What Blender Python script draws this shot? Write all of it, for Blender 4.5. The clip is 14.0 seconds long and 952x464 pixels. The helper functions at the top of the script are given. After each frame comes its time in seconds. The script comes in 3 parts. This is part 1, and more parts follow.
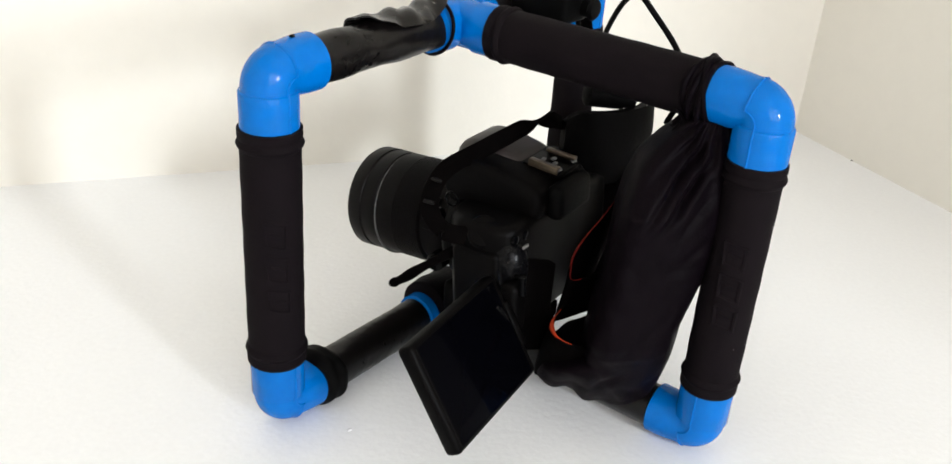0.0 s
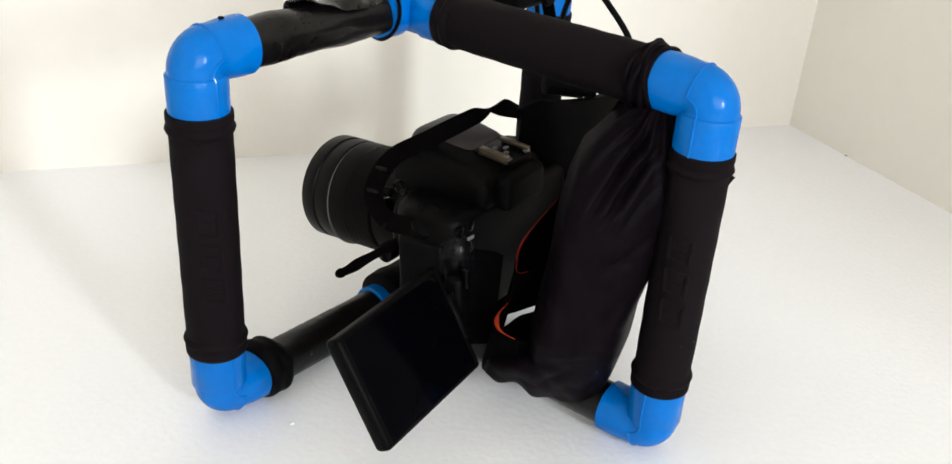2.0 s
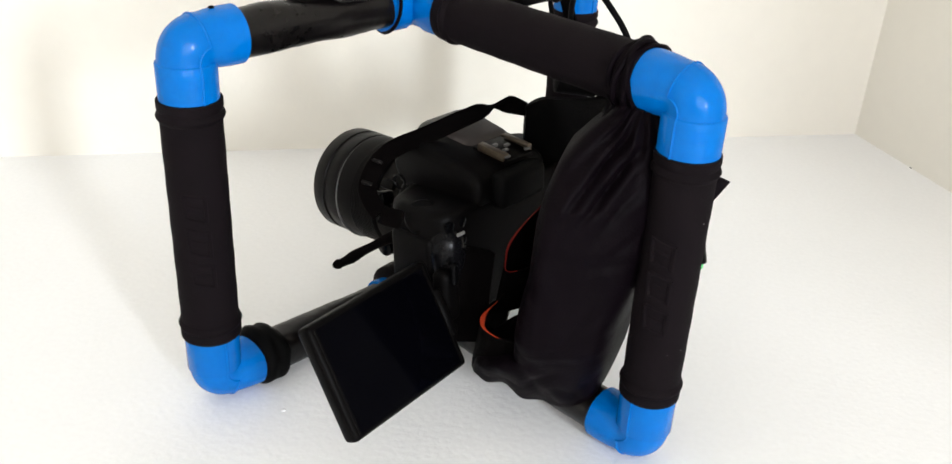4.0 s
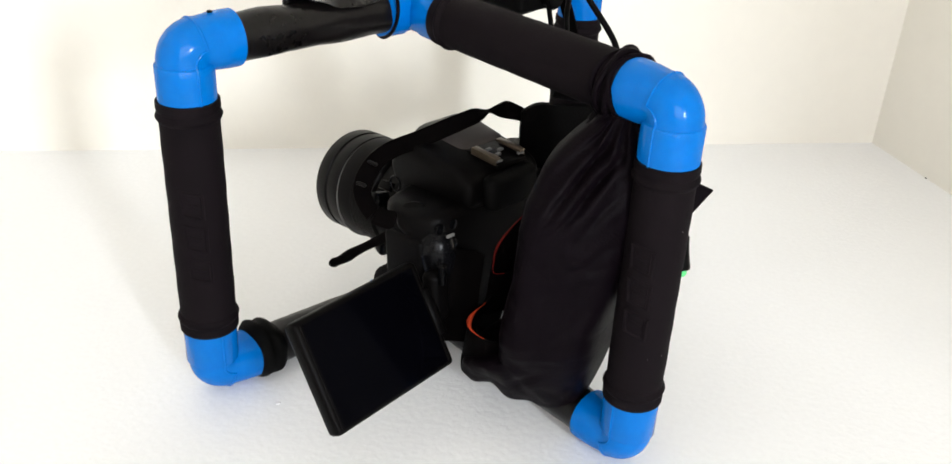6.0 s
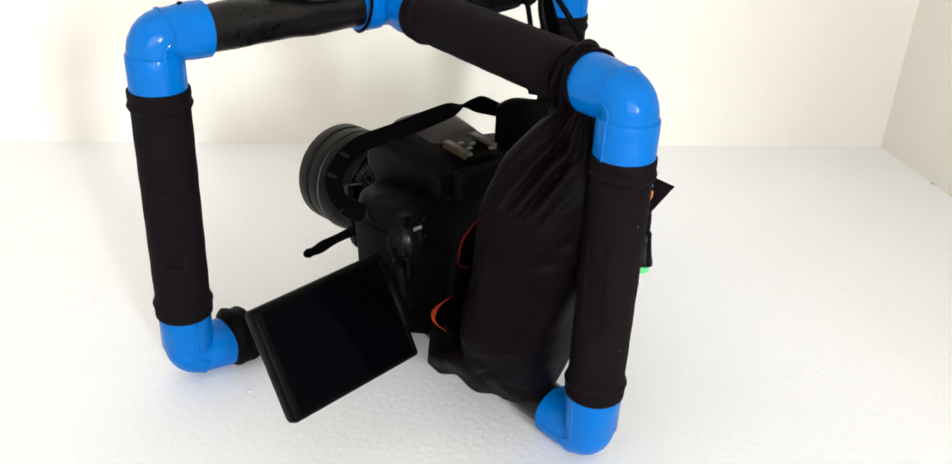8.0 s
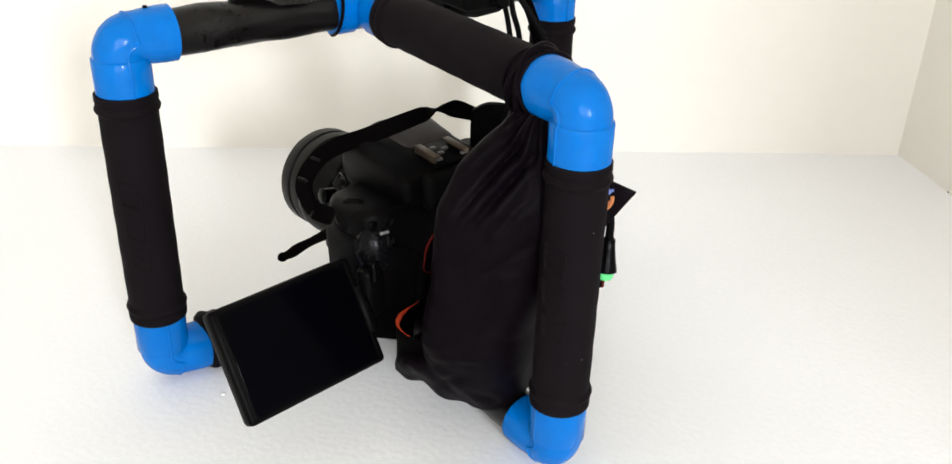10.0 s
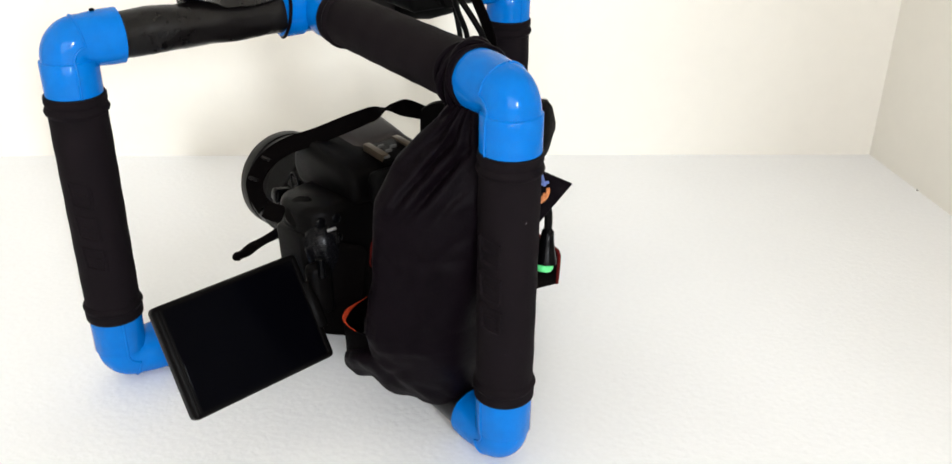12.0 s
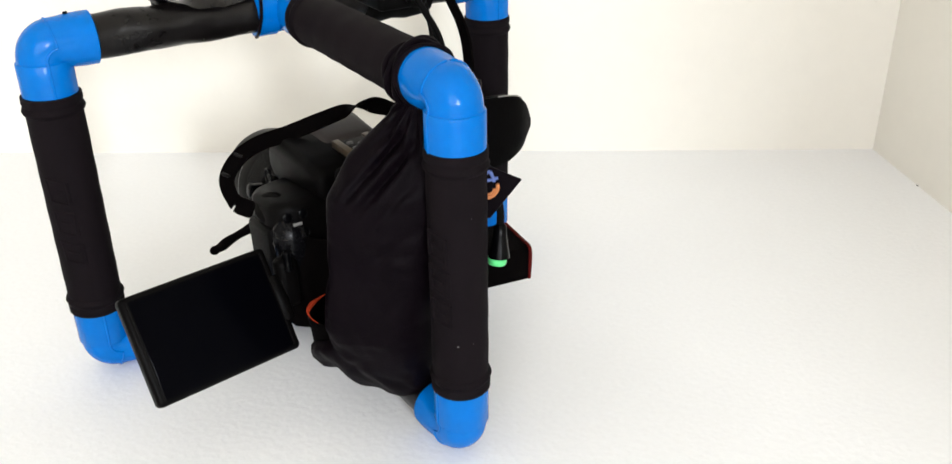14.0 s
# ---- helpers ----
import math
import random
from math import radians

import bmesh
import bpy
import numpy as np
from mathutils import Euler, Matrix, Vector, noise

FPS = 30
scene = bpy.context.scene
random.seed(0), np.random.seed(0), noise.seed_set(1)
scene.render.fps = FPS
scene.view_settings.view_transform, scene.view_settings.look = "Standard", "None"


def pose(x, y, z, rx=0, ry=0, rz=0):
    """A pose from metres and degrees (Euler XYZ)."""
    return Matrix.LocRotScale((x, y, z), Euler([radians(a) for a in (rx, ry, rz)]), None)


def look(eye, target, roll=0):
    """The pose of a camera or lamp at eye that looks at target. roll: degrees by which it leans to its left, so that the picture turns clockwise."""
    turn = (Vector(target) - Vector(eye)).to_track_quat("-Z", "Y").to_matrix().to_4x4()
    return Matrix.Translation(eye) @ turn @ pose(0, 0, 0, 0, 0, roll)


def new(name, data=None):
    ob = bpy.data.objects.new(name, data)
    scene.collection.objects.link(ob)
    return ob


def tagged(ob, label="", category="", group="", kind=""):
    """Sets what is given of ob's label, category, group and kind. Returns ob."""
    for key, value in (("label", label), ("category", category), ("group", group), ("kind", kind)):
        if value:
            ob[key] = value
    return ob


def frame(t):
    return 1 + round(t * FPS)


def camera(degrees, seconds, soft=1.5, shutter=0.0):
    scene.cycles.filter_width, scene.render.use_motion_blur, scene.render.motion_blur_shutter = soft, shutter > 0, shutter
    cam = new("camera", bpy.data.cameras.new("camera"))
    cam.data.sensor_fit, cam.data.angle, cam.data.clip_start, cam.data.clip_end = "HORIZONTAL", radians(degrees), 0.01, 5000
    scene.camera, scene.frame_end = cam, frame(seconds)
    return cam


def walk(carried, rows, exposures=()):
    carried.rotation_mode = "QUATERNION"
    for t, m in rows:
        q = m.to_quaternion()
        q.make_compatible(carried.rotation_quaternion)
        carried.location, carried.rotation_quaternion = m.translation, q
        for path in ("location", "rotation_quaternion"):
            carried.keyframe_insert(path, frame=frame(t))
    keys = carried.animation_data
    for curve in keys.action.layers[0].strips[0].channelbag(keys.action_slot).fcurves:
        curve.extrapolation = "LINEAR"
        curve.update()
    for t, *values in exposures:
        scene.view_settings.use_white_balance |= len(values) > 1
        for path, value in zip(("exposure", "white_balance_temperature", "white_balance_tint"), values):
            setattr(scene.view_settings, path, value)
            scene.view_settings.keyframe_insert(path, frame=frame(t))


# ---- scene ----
cam = camera(52.53, 14.0)
# seconds, eye in metres, yaw, pitch, roll in degrees
ROWS = [
    (0.0, -0.0018, 0.0144, 0.3768, 1.87, -27.58, -3.87),
    (0.5, 0.0022, 0.018, 0.377, 1.68, -27.77, -4.13),
    (1.0, 0.0137, 0.0209, 0.3763, 2.01, -27.94, -4.06),
    (1.5, 0.0282, 0.0251, 0.3732, 2.65, -27.95, -3.92),
    (2.0, 0.0459, 0.0293, 0.3697, 3.69, -27.92, -3.62),
    (2.5, 0.0639, 0.0343, 0.3667, 5.09, -27.92, -3.24),
    (3.0, 0.0833, 0.0402, 0.3661, 7.08, -28.08, -2.92),
    (5.5, 0.1292, 0.0392, 0.3738, 12.63, -28.14, -2.86),
    (6.0, 0.1379, 0.0368, 0.3758, 12.98, -28.29, -2.74),
    (6.5, 0.1486, 0.0371, 0.3773, 13.54, -28.47, -2.66),
    (7.0, 0.1589, 0.0374, 0.3768, 14.09, -28.42, -2.55),
    (7.5, 0.1701, 0.0395, 0.3749, 14.98, -28.26, -2.61),
    (8.0, 0.1808, 0.0424, 0.3744, 15.73, -28.24, -2.53),
    (10.5, 0.2336, 0.0624, 0.3715, 18.95, -27.71, -1.36),
    (11.0, 0.2414, 0.0616, 0.3712, 19.01, -27.37, -1.28),
    (11.5, 0.2526, 0.0629, 0.3687, 19.02, -27.2, -0.97),
    (12.0, 0.2642, 0.062, 0.3648, 18.93, -26.89, -0.61),
    (12.5, 0.2778, 0.0632, 0.3662, 19.1, -27.02, -0.35),
    (13.0, 0.2908, 0.0651, 0.3652, 19.5, -26.93, 0.05),
    (13.5, 0.3042, 0.0679, 0.3666, 20.4, -26.99, 0.4),
    (14.0, 0.3156, 0.0712, 0.369, 21.63, -27.15, 0.68),
]
walk(cam, [(t, pose(x, y, z, 90 + pitch, roll, yaw)) for t, x, y, z, yaw, pitch, roll in ROWS],
     [(0.0, -0.43), (1.0, -0.46), (2.0, -0.46), (3.0, -0.42), (5.5, -0.34), (8.0, -0.36), (14.0, -0.37)])

# ---- light ----
world = bpy.data.worlds.new("sky")
scene.world = world
world.use_nodes = True
wn = world.node_tree.nodes
sky = wn.new("ShaderNodeTexSky")
sky.sky_type, sky.sun_disc = 'NISHITA', False
sky.sun_elevation, sky.sun_rotation = radians(25), radians(20)
world.node_tree.links.new(sky.outputs[0], wn["Background"].inputs[0])
wn["Background"].inputs[1].default_value = 0.12

# ---- room axes: a along the back wall, b into it ----
CORNER = Vector((0.350, 1.043, 0))
ROOM = Matrix.Translation(CORNER) @ Matrix.Rotation(radians(20.7), 4, 'Z')

FRONT = -3.1   # the front wall, behind the walk
# windows in the front wall: left, right, sill, head
TALL = (0.42, 0.68, 0.76, 1.30)
WIDE = (-1.20, 0.15, 0.55, 1.85)


def window_light(opening, watts, colour, target):
    """The sky's light in a window opening."""
    a0, a1, z0, z1 = opening
    data = bpy.data.lights.new("window_light", 'AREA')
    data.shape, data.size, data.size_y, data.energy, data.color = 'RECTANGLE', a1 - a0, z1 - z0, watts, colour
    new("window_light", data).matrix_world = look(ROOM @ Vector(((a0 + a1) / 2, FRONT + 0.03, (z0 + z1) / 2)), ROOM @ Vector(target))


window_light(TALL, 68, (0.89, 0.945, 1.0), (-0.5, 0, 0.1))
window_light(WIDE, 43, (1.0, 0.98, 0.995), (-0.5, 0, 0.3))


# ---- materials ----
def material(name, base, rough, metal=0.0, scale=300.0, vary=0.25, bump=0.1, bump_scale=None, coat=0.0, spec=0.5, big=None):
    """A procedural surface: base colour varied at two scales, roughness wear, fine relief."""
    m = bpy.data.materials.new(name)
    m.use_nodes = True
    nt = m.node_tree
    p = nt.nodes["Principled BSDF"]
    co = nt.nodes.new("ShaderNodeTexCoord")
    fine = nt.nodes.new("ShaderNodeTexNoise")
    fine.inputs["Scale"].default_value, fine.inputs["Detail"].default_value = scale, 4
    wide = nt.nodes.new("ShaderNodeTexNoise")
    wide.inputs["Scale"].default_value, wide.inputs["Detail"].default_value = big or scale / 12, 3
    for n in (fine, wide):
        nt.links.new(co.outputs["Object"], n.inputs["Vector"])
    add = nt.nodes.new("ShaderNodeMath")
    add.operation = 'ADD'
    nt.links.new(fine.outputs[0], add.inputs[0])
    nt.links.new(wide.outputs[0], add.inputs[1])
    ramp = nt.nodes.new("ShaderNodeMapRange")
    ramp.inputs["From Min"].default_value, ramp.inputs["From Max"].default_value = 0.6, 1.4
    nt.links.new(add.outputs[0], ramp.inputs["Value"])
    mix = nt.nodes.new("ShaderNodeMix")
    mix.data_type = 'RGBA'
    lo, hi = 1 - vary, 1 + vary
    mix.inputs[6].default_value = (*[c * lo for c in base], 1)
    mix.inputs[7].default_value = (*[min(1, c * hi) for c in base], 1)
    nt.links.new(ramp.outputs[0], mix.inputs[0])
    nt.links.new(mix.outputs[2], p.inputs["Base Color"])
    rr = nt.nodes.new("ShaderNodeMapRange")
    rr.inputs["To Min"].default_value, rr.inputs["To Max"].default_value = max(0.02, rough * 0.85), min(1, rough * 1.15)
    nt.links.new(ramp.outputs[0], rr.inputs["Value"])
    nt.links.new(rr.outputs[0], p.inputs["Roughness"])
    p.inputs["Metallic"].default_value = metal
    p.inputs["Specular IOR Level"].default_value = spec
    p.inputs["Coat Weight"].default_value = coat
    p.inputs["Coat Roughness"].default_value = 0.08
    if bump:
        b = nt.nodes.new("ShaderNodeBump")
        b.inputs["Strength"].default_value, b.inputs["Distance"].default_value = bump, 0.001
        tex = fine
        if bump_scale:
            tex = nt.nodes.new("ShaderNodeTexNoise")
            tex.inputs["Scale"].default_value, tex.inputs["Detail"].default_value = bump_scale, 5
            nt.links.new(co.outputs["Object"], tex.inputs["Vector"])
        nt.links.new(tex.outputs[0], b.inputs["Height"])
        nt.links.new(b.outputs[0], p.inputs["Normal"])
    return m


WHITE = material("white_wall_paint", (0.82, 0.79, 0.72), 0.75, scale=60, vary=0.02, bump=0.15, bump_scale=180, big=3)
FLOOR = material("white_rough_plaster", (0.855, 0.86, 0.87), 0.5, scale=260, vary=0.03, bump=0.36, bump_scale=240, big=5, spec=0.4)
BLUE = material("blue_gloss_paint", (0.0, 0.130, 0.480), 0.18, scale=120, vary=0.10, bump=0.03, bump_scale=60, spec=0.03, coat=0.22)
FOAM = material("black_foam_rubber", (0.0060, 0.0042, 0.0052), 0.75, scale=900, vary=0.3, bump=0.25, bump_scale=1400, spec=0.05)
PIPE = material("black_vinyl_sleeve", (0.0042, 0.0034, 0.0034), 0.30, scale=200, vary=0.3, bump=0.4, bump_scale=120, spec=0.25)
RUBBER = material("black_rubber", (0.0024, 0.0023, 0.0023), 0.6, scale=400, vary=0.25, bump=0.1, spec=0.04)
CLOTH = material("black_nylon_cloth", (0.0028, 0.0016, 0.0026), 0.50, scale=1600, vary=0.3, bump=0.3, bump_scale=700, spec=0.032)
BODY = material("black_camera_plastic", (0.0020, 0.0017, 0.0017), 0.40, scale=1500, vary=0.2, bump=0.12, bump_scale=2200, spec=0.040)
BARREL = material("black_lens_plastic", (0.0040, 0.0034, 0.0034), 0.40, scale=900, vary=0.2, bump=0.06, spec=0.06)
GREY = material("grey_metal_plastic", (0.30, 0.29, 0.28), 0.35, metal=0.6, scale=500, vary=0.15, bump=0.03)
SHOE = material("worn_brass_grey_metal", (0.095, 0.072, 0.050), 0.36, metal=0.7, scale=400, vary=0.3, bump=0.05)
MARK = material("white_print", (0.7, 0.7, 0.7), 0.5, scale=300, vary=0.1, bump=0.0)
GLASS = material("dark_screen_glass", (0.0008, 0.0008, 0.0015), 0.08, scale=20, vary=0.2, bump=0.0, spec=0.02)
GLOSS = material("black_gloss_plastic", (0.0012, 0.0012, 0.0015), 0.24, scale=300, vary=0.2, bump=0.04, spec=0.08)
LEATHER = material("black_grained_leather", (0.0014, 0.0012, 0.0012), 0.6, scale=600, vary=0.3, bump=0.4, bump_scale=700, spec=0.025)
RED = material("red_strap_edging", (0.085, 0.006, 0.005), 0.7, scale=1200, vary=0.25, bump=0.2, spec=0.05)
ORANGE = material("orange_strap_edging", (0.30, 0.030, 0.010), 0.7, scale=1200, vary=0.25, bump=0.2, spec=0.05)
TAG_ORANGE = material("orange_stitching", (0.55, 0.19, 0.06), 0.7, scale=1500, vary=0.2, bump=0.2)
TAG_BLUE = material("blue_stitching", (0.10, 0.15, 0.38), 0.7, scale=1500, vary=0.2, bump=0.2)
GREEN = material("green_plastic_band", (0.10, 0.62, 0.20), 0.4, scale=400, vary=0.15, bump=0.03)
TRIM = material("dark_grey_trim", (0.11, 0.11, 0.11), 0.45, metal=0.2, scale=500, vary=0.15, bump=0.03)
CORNER_GLOSS = material("worn_shiny_black_plastic", (0.0026, 0.0025, 0.0030), 0.26, scale=400, vary=0.2, bump=0.06, spec=0.10)
STRAP = material("black_strap_webbing", (0.0014, 0.0010, 0.0010), 0.7, scale=1600, vary=0.3, bump=0.25, bump_scale=1500, spec=0.016)
LID = material("grey_black_flash_lid", (0.030, 0.0245, 0.0235), 0.45, scale=1500, vary=0.12, bump=0.08, bump_scale=2200, spec=0.3)
SLIDER = material("worn_grey_plastic", (0.0045, 0.0039, 0.0038), 0.45, scale=500, vary=0.2, bump=0.05, spec=0.12)
FLAP = material("black_glossy_vinyl", (0.0042, 0.0034, 0.0033), 0.28, scale=200, vary=0.3, bump=0.4, bump_scale=110, spec=0.28)

# ---- mesh tools ----
PLACE = {}


def thing(name, at, label, category, group=""):
    ob = new(name)
    ob.empty_display_size = 0.02
    ob.matrix_world = Matrix.Translation(at)
    PLACE[ob] = Matrix.Translation(at)
    return tagged(ob, label, category, group)


def part(name, bm, mat, parent, label="", smooth=True):
    """Link a bmesh, given in world metres, as one mesh object under a thing or a part."""
    bmesh.ops.recalc_face_normals(bm, faces=bm.faces)
    base = PLACE[parent]
    bm.transform(base.inverted())
    me = bpy.data.meshes.new(name)
    bm.to_mesh(me)
    bm.free()
    me.materials.append(mat)
    if smooth:
        me.polygons.foreach_set("use_smooth", [True] * len(me.polygons))
        me.set_sharp_from_angle(angle=radians(40))
    ob = new(name, me)
    ob.parent = parent
    PLACE[ob] = base
    if label:
        tagged(ob, label)
    return ob


def solo(name, bm, mat, label, category, kind="", smooth=False):
    """Link a bmesh, given in world metres, as a top-level object."""
    bmesh.ops.recalc_face_normals(bm, faces=bm.faces)
    me = bpy.data.meshes.new(name)
    bm.to_mesh(me)
    bm.free()
    me.materials.append(mat)
    if smooth:
        me.polygons.foreach_set("use_smooth", [True] * len(me.polygons))
        me.set_sharp_from_angle(angle=radians(40))
    ob = new(name, me)
    PLACE[ob] = Matrix.Identity(4)
    return tagged(ob, label, category, "", kind)


def skin(bm, rings, closed=True, cap=True):
    """Join rings of points into a surface."""
    vs = [[bm.verts.new(p) for p in ring] for ring in rings]
    n = len(vs[0])
    for a, b in zip(vs, vs[1:]):
        for i in range(n if closed else n - 1):
            j = (i + 1) % n
            bm.faces.new((a[i], a[j], b[j], b[i]))
    if cap and closed:
        bm.faces.new(vs[0][::-1])
        bm.faces.new(vs[-1])
    return vs


def frames(pts):
    """Tangents with a turning-free side vector along a path."""
    out, side = [], None
    for i, p in enumerate(pts):
        t = (pts[min(i + 1, len(pts) - 1)] - pts[max(i - 1, 0)]).normalized()
        if side is None:
            side = t.orthogonal().normalized()
        side = (side - t * side.dot(t)).normalized()
        out.append((p, t, side, t.cross(side)))
    return out


def tube(bm, pts, radii, n=32, cap=True):
    pts = [Vector(p) for p in pts]
    if not isinstance(radii, (list, tuple)):
        radii = [radii] * len(pts)
    rings = []
    for (p, t, s, o), r in zip(frames(pts), radii):
        rings.append([p + (s * math.cos(2 * math.pi * k / n) + o * math.sin(2 * math.pi * k / n)) * r for k in range(n)])
    skin(bm, rings, cap=cap)
    return bm


def lathe(bm, a, b, profile, n=48):
    """Turn a profile of (way from a to b in metres, radius) round the line a-b."""
    a, b = Vector(a), Vector(b)
    t = (b - a).normalized()
    s = t.orthogonal().normalized()
    o = t.cross(s)
    rings = [[a + t * h + (s * math.cos(2 * math.pi * k / n) + o * math.sin(2 * math.pi * k / n)) * r for k in range(n)] for h, r in profile]
    skin(bm, rings)
    return bm


def smooth_path(pts, steps=10):
    """A Catmull-Rom curve through the points."""
    pts = [Vector(p) for p in pts]
    q = [pts[0] * 2 - pts[1]] + pts + [pts[-1] * 2 - pts[-2]]
    out = []
    for i in range(1, len(q) - 2):
        for k in range(steps):
            u = k / steps
            out.append(0.5 * (2 * q[i] + (q[i + 1] - q[i - 1]) * u + (2 * q[i - 1] - 5 * q[i] + 4 * q[i + 1] - q[i + 2]) * u * u + (3 * q[i] - q[i - 1] - 3 * q[i + 1] + q[i + 2]) * u ** 3))
    out.append(pts[-1])
    return out


def box(bm, m, size, bevel=0.0, segments=2):
    """A bevelled box of that size, centred on m."""
    r = bmesh.ops.create_cube(bm, size=1.0, matrix=m @ Matrix.Diagonal((*size, 1)))
    if bevel:
        edges = list({e for v in r["verts"] for e in v.link_edges})
        bmesh.ops.bevel(bm, geom=edges, offset=bevel, segments=segments, affect='EDGES', profile=0.5)
    return bm


def ribbon(bm, pts, width, thick, ups, taper=0.0):
    """A flat strap along a path; ups: the way of its width at each given point."""
    path = smooth_path(pts, 8)
    n = len(path)
    ups = [Vector(u).normalized() for u in ups]
    rings = []
    for i, (p, t, s, o) in enumerate(frames(path)):
        f = i / (n - 1) * (len(ups) - 1)
        k = min(int(f), len(ups) - 2)
        up = ups[k].lerp(ups[k + 1], f - k)
        up = (up - t * up.dot(t)).normalized()
        nrm = t.cross(up)
        w, h = width / 2 * (1 - taper * i / (n - 1)), thick / 2
        if i in (0, n - 1):
            w *= 0.7
        ring = []
        for a, b in ((-1, -0.5), (-0.96, -1), (-0.5, -1), (0, -1), (0.5, -1), (0.96, -1), (1, -0.5), (1, 0.5), (0.96, 1), (0.5, 1), (0, 1), (-0.5, 1), (-0.96, 1), (-1, 0.5)):
            ring.append(p + up * (a * w) + nrm * (b * h))
        rings.append(ring)
    skin(bm, rings)
    return path


def axes(x, y, z, o):
    """A pose from three axes and an origin."""
    return Matrix(((x.x, y.x, z.x, o.x), (x.y, y.y, z.y, o.y), (x.z, y.z, z.z, o.z), (0, 0, 0, 1)))


# ---- the room ----
def slab(name, lo, hi, mat, label, category, turn=None):
    bm = bmesh.new()
    lo, hi = Vector(lo), Vector(hi)
    m = (ROOM @ turn if turn else ROOM) @ Matrix.Translation((lo + hi) / 2)
    bmesh.ops.create_cube(bm, size=1.0, matrix=m @ Matrix.Diagonal((*(hi - lo), 1)))
    return solo(name, bm, mat, label, category, "structure")


SKEW = Matrix.Rotation(radians(6.6), 4, 'Z')
slab("floor", (-2.3, FRONT, -0.1), (1.7, 0.1, 0.0), FLOOR, "white painted floor with a fine rough plaster grain", "floor")
slab("wall_back", (-2.3, 0.0, 0.0), (1.7, 0.1, 2.4), WHITE, "plain white painted back wall", "wall")
# right wall: unseen front length added to keep TALL's light off the corner
slab("wall_right", (0.0, -1.54, 0.0), (0.10, 0.02, 2.4), WHITE, "white painted side wall of the alcove", "wall", SKEW)
slab("wall_far_right", (1.6, FRONT, 0.0), (1.7, 0.0, 2.4), WHITE, "plain white painted end wall", "wall")
slab("wall_left", (-2.3, FRONT, 0.0), (-2.2, 0.0, 2.4), WHITE, "plain white painted left wall", "wall")
slab("ceiling", (-2.3, FRONT, 2.4), (1.7, 0.1, 2.5), WHITE, "plain white painted ceiling", "ceiling")
# front wall with its two window openings
edge = -2.3
for k, (a0, a1, z0, z1) in enumerate((WIDE, TALL)):
    slab("wall_front_pier", (edge, FRONT - 0.1, 0.0), (a0, FRONT, 2.4), WHITE, "white wall beside the window", "wall")
    slab("wall_front_low", (a0, FRONT - 0.1, 0.0), (a1, FRONT, z0), WHITE, "white wall below the window", "wall")
    slab("wall_front_top", (a0, FRONT - 0.1, z1), (a1, FRONT, 2.4), WHITE, "white wall above the window", "wall")
    edge = a1
slab("wall_front_pier", (edge, FRONT - 0.1, 0.0), (1.7, FRONT, 2.4), WHITE, "white wall beside the window", "wall")


# ---- the cage ----
T = Vector((-0.0222, 0.5955, 0))
U = Vector((math.cos(radians(54.2)), math.sin(radians(54.2)), 0))
V = Vector((U.y, -U.x, 0))
Z = Vector((0, 0, 1))
TOP, LOW = 0.218, 0.0157
LEG, LEG_UP, LEG_LOW = 0.0293, 0.0292, 0.0322
RC, RB = 0.0155, 0.0143
PL, PR, PB = T - U * 0.1501, T + V * 0.2016, T + U * 0.1501
cage = thing("camera_cage", T, "blue pipe camera cage with black foam grips on white floor", "camera rig")


def elbow(corner, way_a, way_b, leg_b):
    """A moulded pipe elbow: two sockets and a tight bend, with its mould seam."""
    bm = bmesh.new()
    bend = 0.0080
    path, rad = [], []
    for d, r in ((LEG, RC - 0.0012), (LEG - 0.0006, RC), (0.0220, RC), (0.0160, RC - 0.0004), (0.0120, RB + 0.0003), (0.0092, RB)):
        path.append(corner + way_a * d)
        rad.append(r)
    for k in range(0, 17):
        a = math.pi / 2 * k / 16
        path.append(corner + way_a * (bend * (1 - math.sin(a))) + way_b * (bend * (1 - math.cos(a))))
        rad.append(RB)
    for d, r in ((0.0084, RB + 0.0001), (0.0088, RC - 0.0003), (0.0093, RC), (leg_b - 0.0006, RC), (leg_b, RC - 0.0012)):
        path.append(corner + way_b * d)
        rad.append(r)
    tube(bm, path, rad, 48)
    ob = part("elbow", bm, BLUE, cage)
    side = way_a.cross(way_b)
    for sgn in (1, -1):
        bm = bmesh.new()
        def mid(a):
            return corner + way_a * (bend * (1 - math.sin(a))) + way_b * (bend * (1 - math.cos(a)))
        turn = radians(8)
        out = -(way_b * math.cos(turn) + way_a * math.sin(turn))
        seam = [mid(turn) + (out * math.cos(b) + side * (sgn * math.sin(b))) * RB for b in [radians(4 + 86 * k / 10) for k in range(11)]]
        seam += [mid(turn + (math.pi / 2 - turn) * k / 6) + side * (sgn * RB) for k in range(1, 7)]
        seam += [corner + way_b * d + side * (sgn * r) for d, r in ((0.0095, RC - 0.0002), (0.0120, RC), (leg_b - 0.001, RC))]
        tube(bm, seam, 0.00075, 8)
        part("seam", bm, BLUE, ob)
    return ob


